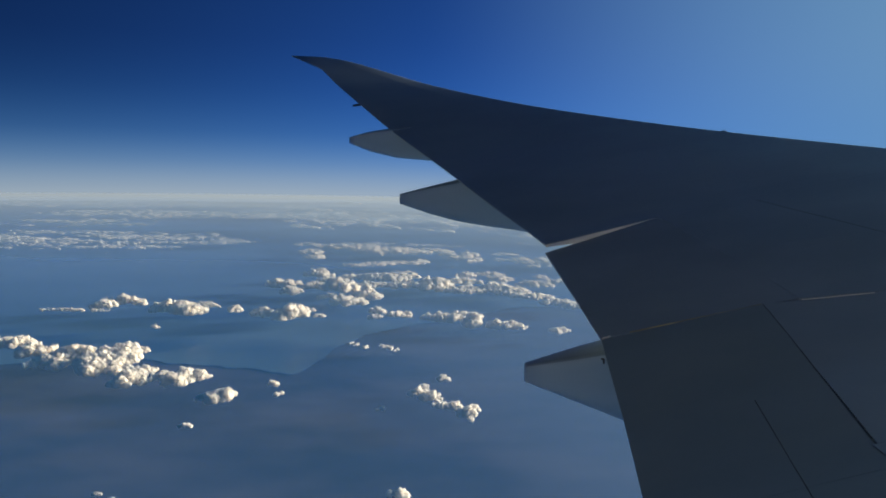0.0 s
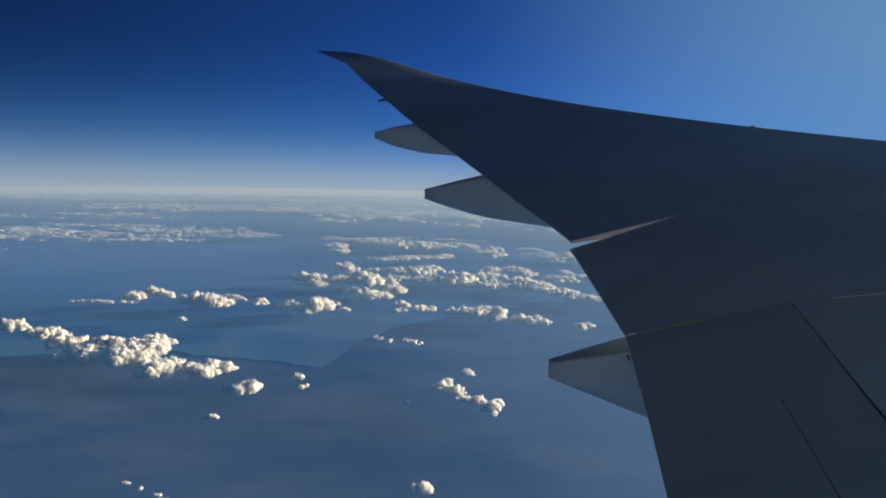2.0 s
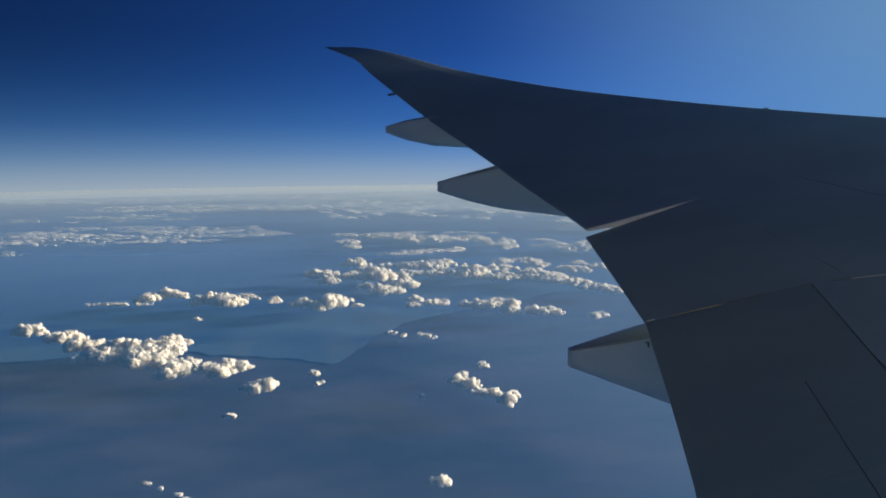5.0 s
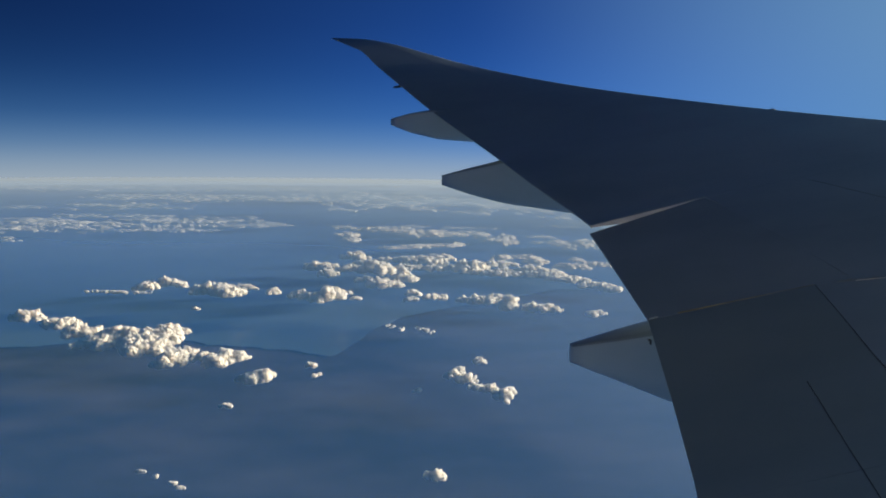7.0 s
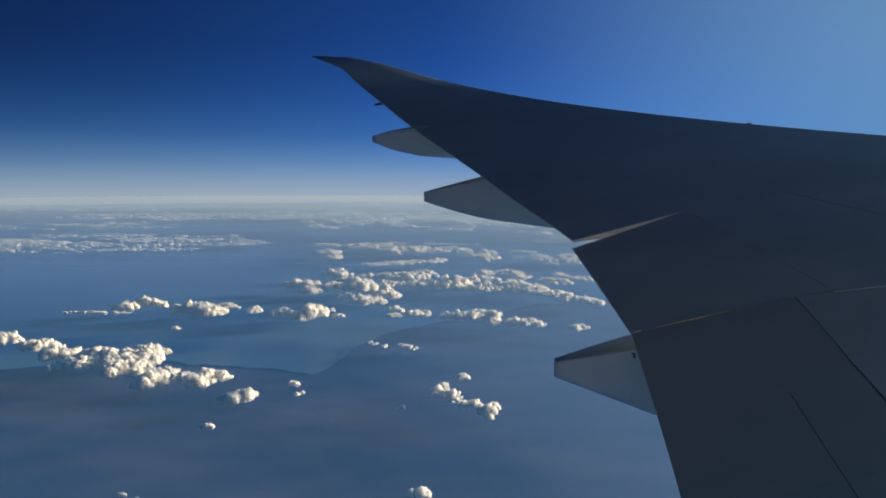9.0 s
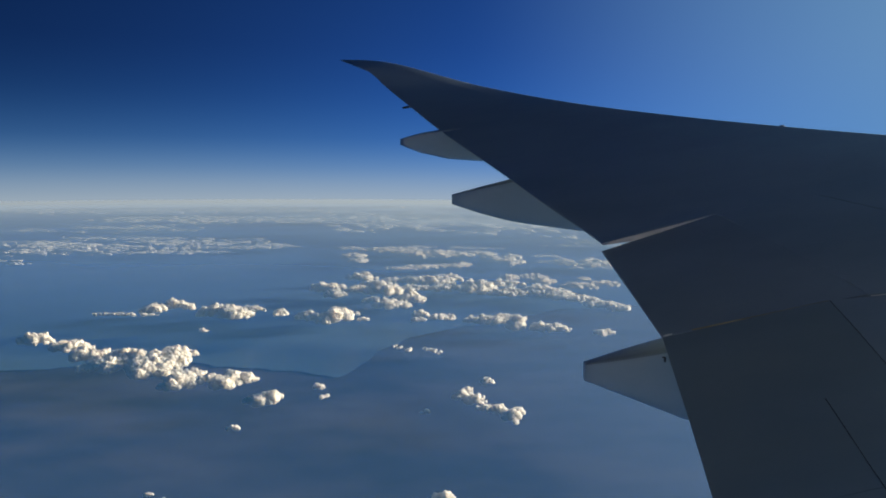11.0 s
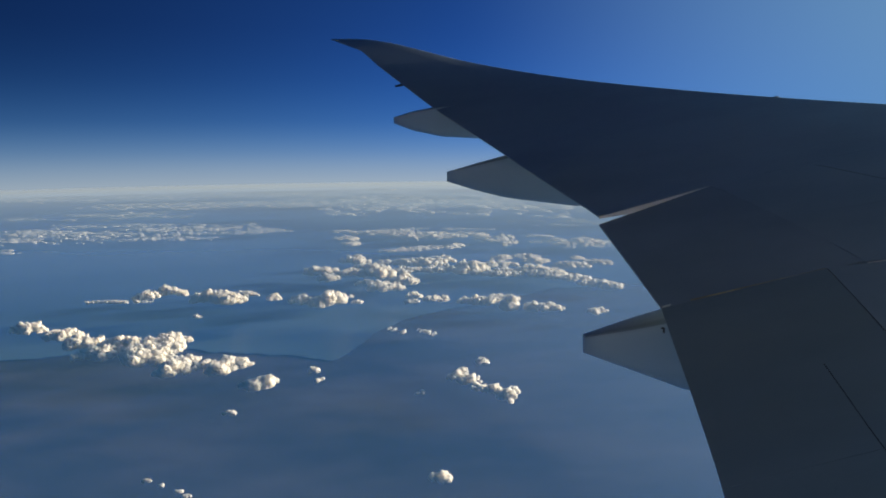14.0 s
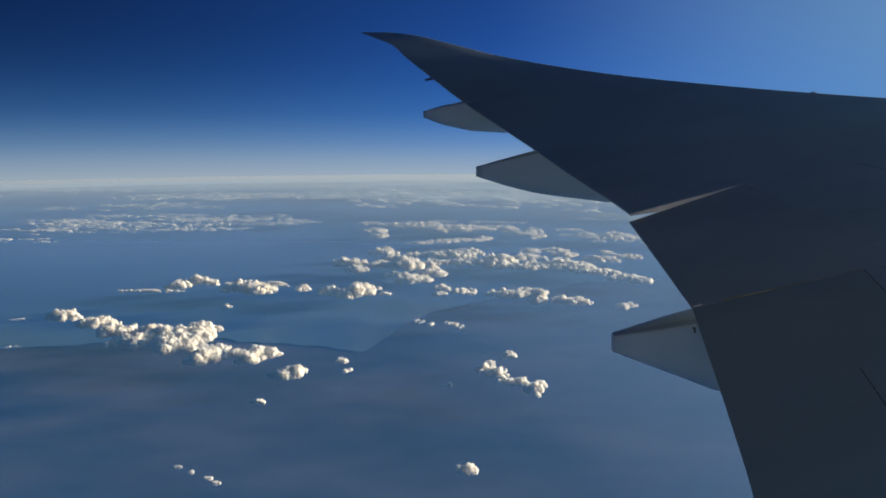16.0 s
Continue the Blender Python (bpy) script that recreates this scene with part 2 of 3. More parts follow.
def bay():
    """The bay whose shore shows between the clouds: near shore first, then the far waters."""
    shore = [(-420, 380), (-300, 450), (-173, 479), (-120, 466), (-72, 453), (-60, 490), (-56, 519), (-40, 560), (-5, 600), (22, 624), (90, 690), (240, 760), (520, 900)]
    rim = []
    for (x0, y0), (x1, y1) in zip(shore[:-1], shore[1:]):
        for k in range(14):
            f = k / 14
            x, y = x0 + (x1 - x0) * f, y0 + (y1 - y0) * f
            s = noise.noise_vector(Vector((x * 0.05, y * 0.05, 3.1))) * 8 + noise.noise_vector(Vector((x * 0.25, y * 0.25, 7.7))) * 2.5
            rim.append((x + 0.25 * s.x, y + s.y))
    verts, faces, rings = [], [], 40
    for x, y in rim:
        for k in range(rings + 1):
            f = (k / rings) ** 1.5
            px_, py_ = x * (1 + 1.4 * f), y + (1900 - y) * f
            verts.append((px_, py_, 0.6 + fall(px_, py_)))
    for j in range(len(rim) - 1):
        for k in range(rings):
            a_ = j * (rings + 1) + k
            faces.append((a_, a_ + rings + 1, a_ + rings + 2, a_ + 1))
    return mesh_object("water", verts, faces, SEA)


water = tagged(bay(), "pale blue-green bay with a curving dark shore", "water", kind="structure")


# ---- clouds ----
def ball(level):
    bm = bmesh.new()
    bmesh.ops.create_icosphere(bm, subdivisions=level, radius=1.0)
    v = np.array([tuple(p.co) for p in bm.verts])
    f = np.array([[p.index for p in q.verts] for q in bm.faces])
    bm.free()
    return v, f


BALLS = {k: ball(k) for k in (2, 3)}


def lattice(p):
    """Smooth noise in 0..1 on an array of points."""
    i = np.floor(p)
    f = p - i
    f = f * f * (3 - 2 * f)
    total = np.zeros(len(p))
    for c in range(8):
        o = np.array([c & 1, c >> 1 & 1, c >> 2 & 1])
        h = np.sin((i + o) @ np.array([127.1, 311.7, 74.7])) * 43758.5453
        w = np.prod(np.where(o, f, 1 - f), axis=1)
        total += (h - np.floor(h)) * w
    return total


def puffs_mesh(name, blobs, base, mat, flat=0.25, stretch=1.0, tall=0.86):
    """One cloud out of billowing puffs (centre, radius, level), flattened below its base."""
    vs, fs, n = [], [], 0
    for c, r, level in blobs:
        v, f = BALLS[level]
        p = v * r * np.array([stretch, 1.0, tall]) + c
        lump = np.abs(2 * lattice(p / (0.42 * r) + c[0]) - 1)
        fine = lattice(p / (0.17 * r) + c[1])
        p = c + (p - c) * (0.86 + 0.24 * lump + 0.12 * (fine - 0.5))[:, None]
        vs.append(p)
        fs.append(f + n)
        n += len(v)
    v, f = np.concatenate(vs), np.concatenate(fs)
    low = v[:, 2] < base
    v[low, 2] = base + (v[low, 2] - base) * flat
    v[:, 2] += fall(v[:, 0], v[:, 1])
    me = bpy.data.meshes.new(name)
    me.vertices.add(len(v))
    me.vertices.foreach_set("co", v.astype(np.float32).ravel())
    me.loops.add(f.size)
    me.loops.foreach_set("vertex_index", f.astype(np.int32).ravel())
    me.polygons.add(len(f))
    me.polygons.foreach_set("loop_start", np.arange(0, f.size, 3, dtype=np.int32))
    me.polygons.foreach_set("loop_total", np.full(len(f), 3, dtype=np.int32))
    me.polygons.foreach_set("use_smooth", np.ones(len(f), dtype=bool))
    me.update(calc_edges=True)
    me.materials.append(mat)
    return new(name, me)


def touching(blobs):
    """Sorts puffs into heaps that hang together."""
    c, r = np.array([p[0] for p in blobs]), np.array([p[1] for p in blobs])
    left, heaps = set(range(len(blobs))), []
    while left:
        todo, heap = [left.pop()], []
        while todo:
            k = todo.pop()
            heap.append(k)
            near = [j for j in np.nonzero(np.linalg.norm(c - c[k], axis=1) < 0.92 * (r + r[k]))[0] if j in left]
            left.difference_update(near)
            todo += near
        heaps.append([blobs[k] for k in heap])
    return heaps


def cumulus(seed, lobes, label, group, rise=0.7, base=17.0, detail=1.0, depth=2.2):
    """Cauliflower clouds grown from lobes of (x, y, half length, radius); lobes that don't touch become clouds of their own."""
    rng = np.random.default_rng(seed)
    blobs, least = [], 99.0
    full = 1.22 if group == "middle clouds" else 1.0
    for x, y, half, r in lobes:
        half, r = half * full, r * full
        least = min(least, r)
        for k in range(int((8.0 * half / r + 8) * (0.5 + depth / 4) * (1.0 if depth < 3 else 2.0))):
            f, g = rng.uniform(-1, 1), float(np.clip(rng.normal(0, 0.5), -1, 1))
            rr = r * rng.uniform(*((0.50, 0.95) if depth < 3 else (0.36, 0.82))) * (1 - 0.4 * f * f) * (1 - 0.25 * abs(g)) * (1 - 0.03 * depth)
            c = np.array([x + f * half * 1.05, y + g * depth * r * (1 - 0.4 * f * f), base + 0.15 * rr + rise * r * rng.random() ** 2 * (1 - f * f)])
            blobs.append((c, rr, 3))
            for j in range(9):
                d = rng.normal(size=3)
                d[2] = abs(d[2]) * 0.9 - 0.1
                d /= np.linalg.norm(d)
                blobs.append((c + d * rr * rng.uniform(0.60, 0.92), rr * rng.uniform(0.22, 0.5), 2))
    heaps = sorted(touching(blobs), key=len, reverse=True)
    for heap in heaps[:1] + [h for h in heaps[1:9] if len(h) > 9]:
        ob = puffs_mesh("cloud", heap, base, CLOUD, flat=0.15)
        grown_together(ob, max(0.20, min(0.40, 0.11 * least)) * detail, detail)
        tagged(ob, label, "cloud", group)


def billow(name, size):
    """A cell pattern whose rounded lumps read as billows."""
    tex = bpy.data.textures.new(name, "VORONOI")
    tex.noise_scale, tex.distance_metric, tex.noise_intensity = size, "DISTANCE", 1.0
    return tex


def swell(name, size):
    """Soft noise that breaks up a cloud's outline."""
    tex = bpy.data.textures.new(name, "CLOUDS")
    tex.noise_scale, tex.noise_depth, tex.noise_basis = size, 3, "IMPROVED_PERLIN"
    return tex


BILLOWS = [swell("broad_swell", 5.0), swell("middle_swell", 2.0), billow("fine_billow", 1.5)]
FAR_BILLOWS = [swell("far_swell", 5.0), billow("far_billow", 3.2)]


def grown_together(ob, grain, scale=1.0, far=False):
    """Joins a cloud's puffs into one skin and roughens it with billows."""
    skin = ob.modifiers.new("skin", "REMESH")
    skin.mode, skin.voxel_size, skin.use_smooth_shade = "VOXEL", grain, True
    melt = ob.modifiers.new("melt", "SMOOTH")
    melt.factor, melt.iterations = 0.5, 4 if scale < 1.1 else 3
    for tex, depth in zip(FAR_BILLOWS, (1.6, -0.4)) if far else zip(BILLOWS, (2.6, 2.4, -0.75)):
        lumps = ob.modifiers.new("billow", "DISPLACE")
        lumps.texture, lumps.texture_coords, lumps.strength, lumps.mid_level = tex, "LOCAL", depth, 0.45


NEAR_LABEL = "heaped white cumulus cloud with cream sunlit tops"
SMALL_LABEL = "small white cumulus puff drifting alone"
MID_LABEL = "lumpy white cumulus cloud in a broken row"
FAR_LABEL = "flat bank of white cloud far towards the horizon"
ROW_LABEL = "long row of lumpy white cumulus"
cumulus(1, [(-260, 462, 9.9, 4.19)], NEAR_LABEL, "near clouds")
# the large heap and its neighbours
cumulus(2, [(-232, 446, 9.4, 4.71), (-212, 428, 8.9, 5.2), (-192, 404, 8.4, 4.6), (-190, 421, 10.0, 5.6), (-167, 400, 9.4, 6.3), (-175, 421, 9.9, 5.94), (-156, 391, 8.0, 4.9), (-160, 413, 8.3, 6.42), (-162, 438, 8.8, 4.73), (-140, 374, 6.4, 4.96), (-140, 393, 6.1, 2.13)], "long heap of cream-white cumulus with knobbly tops", "near clouds", rise=0.3, depth=2.6)
cumulus(3, [(-126, 381, 4.1, 3.22), (-116, 374, 5.7, 4.3), (-118, 391, 3.6, 2.08), (-109, 383, 4.6, 2.62)], NEAR_LABEL, "near clouds")
cumulus(4, [(-94, 347, 5.3, 1.85), (-90, 350, 4.8, 4.25)], "single cream-white cumulus with a trailing foot", "near clouds")
cumulus(5, [(0, 360, 3.7, 2.38), (6, 353, 4.7, 2.34), (10, 342, 3.5, 1.77), (3, 370, 2.2, 1.63)], "white cumulus pair with frayed edges", "near clouds")
cumulus(6, [(17, 338, 3.0, 1.75), (22, 329, 3.4, 2.69), (25, 338, 2.0, 1.76)], "white cumulus pair with frayed edges", "near clouds")
cumulus(7, [(13, 386, 2.8, 1.41)], SMALL_LABEL, "small clouds")
cumulus(8, [(-169, 500, 3.0, 1.52)], SMALL_LABEL, "small clouds")
cumulus(9, [(-94, 310, 2.9, 0.72)], SMALL_LABEL, "small clouds")
cumulus(10, [(-70, 372, 2.2, 1.39)], SMALL_LABEL, "small clouds")
# the middle rows
cumulus(11, [(-244, 553, 19.0, 1.08), (-229, 567, 6.1, 3.5), (-221, 581, 13.3, 4.0), (-193, 560, 11.0, 4.24), (-178, 563, 9.3, 4.65), (-165, 554, 9.9, 4.97), (-160, 578, 6.9, 2.15)], ROW_LABEL, "middle clouds", detail=1.2)
cumulus(12, [(-133, 562, 4.1, 3.31)], SMALL_LABEL, "small clouds", detail=1.2)
cumulus(13, [(-150, 578, 2.1, 0.86)], SMALL_LABEL, "small clouds", detail=1.2)
cumulus(14, [(-111, 551, 6.5, 3.23), (-100, 542, 7.1, 3.17)], MID_LABEL, "middle clouds", detail=1.2)
cumulus(15, [(-89, 546, 6.4, 6.36), (-86, 567, 8.2, 1.65)], MID_LABEL, "middle clouds", detail=1.2)
cumulus(16, [(-70, 545, 3.9, 1.58)], SMALL_LABEL, "small clouds", detail=1.2)
cumulus(17, [(-118, 681, 11.8, 4.93), (-107, 649, 6.6, 4.23)], MID_LABEL, "middle clouds", detail=1.2)
cumulus(18, [(-98, 755, 10.8, 3.79), (-80, 717, 11.3, 3.08), (-89, 674, 10.7, 3.4), (-67, 667, 11.5, 6.7), (-58, 601, 7.8, 4.75), (-43, 629, 9.0, 4.96), (-72, 625, 7.2, 2.25), (-48, 603, 6.1, 2.6)], MID_LABEL, "middle clouds", detail=1.2)
cumulus(19, [(-31, 565, 4.1, 2.44), (-31, 545, 3.9, 1.57)], MID_LABEL, "middle clouds")
cumulus(20, [(-14, 553, 7.1, 2.78)], MID_LABEL, "middle clouds")
cumulus(21, [(-60, 743, 13.8, 2.65), (-35, 738, 17.9, 4.73), (-15, 757, 11.9, 4.31), (-6, 695, 17.9, 4.46), (14, 694, 11.9, 6.43), (-41, 694, 11.9, 2.97)], ROW_LABEL, "middle clouds", detail=1.4, rise=0.4, depth=3.4)
cumulus(22, [(37, 724, 16.5, 3.61), (39, 670, 14.4, 3.83), (65, 684, 14.7, 4.9), (78, 671, 13.5, 4.34), (84, 648, 7.5, 2.8)], ROW_LABEL, "middle clouds", detail=1.4, rise=0.4, depth=3.4)
cumulus(23, [(99, 641, 9.3, 3.24), (111, 615, 11.6, 3.13), (122, 603, 6.2, 2.64)], ROW_LABEL, "middle clouds", detail=1.4, rise=0.4, depth=3.4)
cumulus(24, [(46, 773, 8.3, 2.76)], MID_LABEL, "middle clouds", detail=1.4, rise=0.4, depth=3.4)
cumulus(25, [(71, 782, 11.2, 2.23), (76, 749, 9.6, 3.21)], MID_LABEL, "middle clouds", detail=1.4, rise=0.4, depth=3.4)
cumulus(26, [(107, 717, 13.4, 3.1)], MID_LABEL, "middle clouds", detail=1.4, rise=0.4, depth=3.4)
cumulus(27, [(119, 765, 5.5, 2.2), (132, 734, 11.7, 3.19)], MID_LABEL, "middle clouds", detail=1.4, rise=0.4, depth=3.4)
cumulus(28, [(8, 544, 5.5, 2.34), (16, 541, 5.4, 3.11)], MID_LABEL, "middle clouds", detail=1.2)
cumulus(29, [(33, 552, 10.3, 2.78), (36, 525, 4.5, 4.55), (27, 542, 4.7, 3.12)], MID_LABEL, "middle clouds", detail=1.2)
cumulus(30, [(52, 522, 4.5, 3.02), (62, 518, 7.5, 2.63), (58, 528, 5.4, 1.53)], MID_LABEL, "middle clouds", detail=1.2)
cumulus(31, [(90, 507, 3.7, 1.86), (96, 510, 3.0, 1.49)], MID_LABEL, "middle clouds", detail=1.2)
# the farther row
cumulus(32, [(-152, 1052, 13.6, 3.01), (-135, 956, 12.3, 4.11), (-123, 902, 9.0, 3.88)], MID_LABEL, "middle clouds", detail=2.0, rise=0.3, depth=4.6)
cumulus(33, [(-108, 1022, 21.8, 5.1), (-82, 1026, 21.9, 5.11), (-57, 963, 20.5, 6.16), (-34, 980, 20.9, 6.26), (-9, 977, 18.0, 4.16), (15, 995, 21.2, 4.23), (32, 960, 9.5, 3.41)], ROW_LABEL, "middle clouds", detail=2.0, rise=0.3, depth=4.6)
cumulus(34, [(-67, 836, 14.3, 1.79), (-46, 851, 14.5, 3.03), (-15, 867, 16.0, 2.46), (0, 880, 7.5, 2.5)], MID_LABEL, "middle clouds", detail=2.0, rise=0.3, depth=4.6)
cumulus(35, [(44, 919, 13.1, 3.27), (59, 963, 9.6, 4.11), (59, 907, 10.3, 4.52)], MID_LABEL, "middle clouds", detail=2.0, rise=0.3, depth=4.6)
cumulus(36, [(105, 977, 13.9, 2.09), (118, 913, 10.5, 3.92), (130, 889, 16.6, 3.19), (151, 903, 14.3, 5.85)], MID_LABEL, "middle clouds", detail=2.0, rise=0.3, depth=4.6)
cumulus(37, [(-6, 245, 3.0, 1.7)], SMALL_LABEL, "small clouds", detail=1.2)
for k, (x, y) in enumerate(((-42, 474), (-39, 470), (-33, 465), (-24, 470), (-21, 466), (-18, 464), (-14, 459), (-67, 365), (-17, 345))):
    cumulus(60 + k, [(x, y, 0.7 + 0.9 * (k % 3) / 2, 0.5 + 0.4 * (k % 3) / 2), (x + 1.2, y + 3, 0.6 + 0.5 * (k % 2), 0.5)], "tiny wisp of white cloud low over the shore", "tiny clouds", base=14.0)
# whitish specks of a town, built as tiny cloud puffs
for k, (x, y, s) in enumerate(((-89, 243, 0.6), (-93, 247, 0.4), (-107, 256, 0.6), (-101, 252, 0.4))):
    cumulus(80 + k, [(x, y, 2.2 * s, 0.8 * s)], "tiny white puff standing in for town specks", "tiny clouds", base=12.0)


# ---- far banks ----
def bank(seed, x0, x1, y0, y1, count, size, spread, label=FAR_LABEL, stretch=2.6, gaps=0.40, base=17.0):
    """A flat field of small cloud heaps in drifting patches, densest along its middle."""
    rng = np.random.default_rng(seed)
    blobs = []
    for k in range(count):
        f = rng.random()
        edge = min(1.0, 4 * min(f, 1 - f) + 0.25)
        c = np.array([x0 + (x1 - x0) * f, y0 + (y1 - y0) * f + rng.normal(0, 1) * edge * spread, base])
        if lattice(c[None] / np.array([size * 9, size * 5, 9.0]) + seed)[0] < gaps:
            continue
        r = size * rng.uniform(0.3, 1.0) ** 1.4 * (0.5 + 0.5 * edge)
        c[2] += r * 0.1
        blobs.append((c, r, 2))
        for j in range(4):
            o = rng.normal(0, 0.8, 2) * r
            blobs.append((c + np.array([o[0] * stretch, o[1], r * rng.uniform(0.1, 0.4)]), r * rng.uniform(0.25, 0.55), 2))
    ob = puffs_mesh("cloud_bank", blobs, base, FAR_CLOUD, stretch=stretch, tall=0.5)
    grown_together(ob, max(0.6, 0.16 * size), far=True)
    return tagged(ob, label, "cloud bank", "far banks", "stuff")


bank(34, 90, 240, 915, 850, 160, 4.5, 16)
bank(35, -690, -228, 1105, 1078, 900, 5.0, 40, gaps=0.36)
bank(36, -640, -300, 985, 990, 240, 3.6, 22, gaps=0.50)
bank(39, -820, -450, 1380, 1430, 260, 6.0, 40, gaps=0.46)
bank(40, -650, -130, 1370, 1410, 520, 7.0, 50, gaps=0.46, base=37.0)
bank(41, -290, 450, 1340, 1260, 1300, 7.5, 100, gaps=0.38, base=38.0)
bank(42, -1100, -300, 1700, 1770, 600, 9.5, 90, gaps=0.44, base=37.0)
bank(43, -430, 780, 1700, 1600, 1300, 10.5, 140, gaps=0.38, base=37.0)
bank(44, -640, -490, 880, 845, 110, 4.2, 16)
bank(46, 80, 420, 1180, 1080, 320, 5.5, 40, gaps=0.44)
bank(47, 240, 700, 1000, 760, 240, 6.0, 30)
STREAK = "thin streak of white cloud"
bank(52, -310, -270, 448, 460, 48, 1.4, 4, STREAK, 3.0)
bank(53, -268, -242, 395, 397, 40, 1.0, 3, STREAK, 3.0)
bank(57, -110, 60, 1085, 1075, 100, 3.0, 10, STREAK, 3.0)
bank(58, -620, -400, 1190, 1210, 140, 3.6, 14, STREAK, 3.0)


# ---- the wing ----
# Stations along the span: distance out, then trailing edge and leading edge (forward, height over the eye).
STATIONS = np.array([
    (-2.6, -0.135, -4.057, 27.892, -2.305), (4, 1.278, -3.583, 19.470, -1.214), (5.6, 1.621, -3.468, 17.428, -0.949), (7.4, 1.935, -3.263, 15.213, -0.663),
    (8.7, 2.056, -2.895, 13.665, -0.457), (10.2, 2.095, -2.249, 11.908, -0.221), (11.2, 1.887, -1.818, 10.749, -0.061), (12.5, 1.649, -1.325, 9.251, 0.130),
    (13.05, 1.463, -1.177, 8.625, 0.215), (14.3, 0.844, -0.748, 7.191, 0.416), (15.6, 0.300, -0.330, 5.709, 0.648), (16.7, -0.162, 0.004, 4.459, 0.868),
    (18.6, -1.228, 0.773, 2.305, 1.297), (19.9, -2.047, 1.435, 0.835, 1.661), (21, -2.712, 1.984, -0.408, 2.025), (22.3, -3.324, 2.532, -1.875, 2.553),
    (22.8, -3.661, 2.698, -2.449, 2.750), (23.4, -4.039, 2.885, -3.320, 2.957), (23.9, -4.387, 3.051, -4.315, 3.056),
])


def table(y, k):
    """A smooth curve through the stations' column k."""
    s, v = STATIONS[:, 0], STATIONS[:, k]
    i = int(min(max(np.searchsorted(s, y) - 1, 0), len(s) - 2))
    slope = np.diff(v) / np.diff(s)
    tangent = lambda n: slope[0] if n == 0 else slope[-1] if n == len(s) - 1 else (slope[n - 1] + slope[n]) / 2
    h = s[i + 1] - s[i]
    f = (y - s[i]) / h
    if k < 3 and y < 16:
        return v[i] + slope[i] * (y - s[i])
    return ((2 * f ** 3 - 3 * f ** 2 + 1) * v[i] + (f ** 3 - 2 * f ** 2 + f) * h * tangent(i) + (3 * f ** 2 - 2 * f ** 3) * v[i + 1] + (f ** 3 - f ** 2) * h * tangent(i + 1))


DROOP = 0.13                       # the lowered flaps at the trailing edge
BACK = 0.25                        # how far forward of the trailing edge the flaps reach, in chords


def skin_point(y, c, side, droop=0.0, back=BACK):
    """A point of the wing's skin: y out, c from trailing (0) to leading edge (1), side +1 above, -1 below."""
    tx, tz, lx, lz = (table(y, k) for k in (1, 2, 3, 4))
    dx, dz = lx - tx, lz - tz
    ch = math.hypot(dx, dz)
    q = min(max(1 - c, 0.0), 1.0)
    yt = 0.5 * (0.2969 * math.sqrt(q) - 0.126 * q - 0.3516 * q ** 2 + 0.2843 * q ** 3 - 0.1015 * q ** 4) * ch
    nose = math.sqrt(max(0.0, 1 - (1 - min(q / 0.03, 1.0)) ** 2))
    over = 0.022 * ch * nose * (1 - max(0.0, q - 0.25) / 0.75) + 0.004 * nose
    yt = over if side > 0 else -0.75 * yt - (0.012 if c < 0.99 else 0)
    z = tz + c * dz
    if c < back:
        z -= droop * (1 - c / back)
    return Vector((tx + c * dx - dz / ch * yt, y, EYE + z + dx / ch * yt))


def panel(name, ends0, ends1, c0, c1, mat, parent, label="", nc=10, ny=None, lift=0.0, droop=0.0, back=BACK):
    """A closed piece of the wing between two ends, each given as (y at c0, y at c1)."""
    ny = ny or max(2, int(abs(ends1[0] - ends0[0]) / 0.45))
    round_nose = not isinstance(c1, tuple) and c1 > 0.99
    bm = bmesh.new()
    grid = {}
    for side in (1, -1):
        for i in range(ny + 1):
            for j in range(nc + 1):
                g = j / nc
                g = 1 - (1 - g) ** 2 if round_nose else g
                a_, b_ = (v if not isinstance(v, tuple) else v[0] + (v[1] - v[0]) * i / ny for v in (c0, c1))
                c = a_ + (b_ - a_) * g
                ya, yb = ends0[0] + (ends0[1] - ends0[0]) * j / nc, ends1[0] + (ends1[1] - ends1[0]) * j / nc
                p = skin_point(ya + (yb - ya) * i / ny, c, side, droop, back)
                p.z += lift
                grid[side, i, j] = bm.verts.new(p)
    for side in (1, -1):
        for i in range(ny):
            for j in range(nc):
                q = [grid[side, i, j], grid[side, i + 1, j], grid[side, i + 1, j + 1], grid[side, i, j + 1]]
                bm.faces.new(q).smooth = True
    def wall(a_, b_):
        quad = [grid[1, *a_], grid[1, *b_], grid[-1, *b_], grid[-1, *a_]]
        bm.faces.new([bm.verts.new(v.co) for v in quad])

    for i in range(ny):
        wall((i, 0), (i + 1, 0))
        if not round_nose:
            wall((i, nc), (i + 1, nc))
    for j in range(nc):
        wall((0, j), (0, j + 1))
        wall((ny, j), (ny, j + 1))
    return part(name, bm, mat, parent, label)


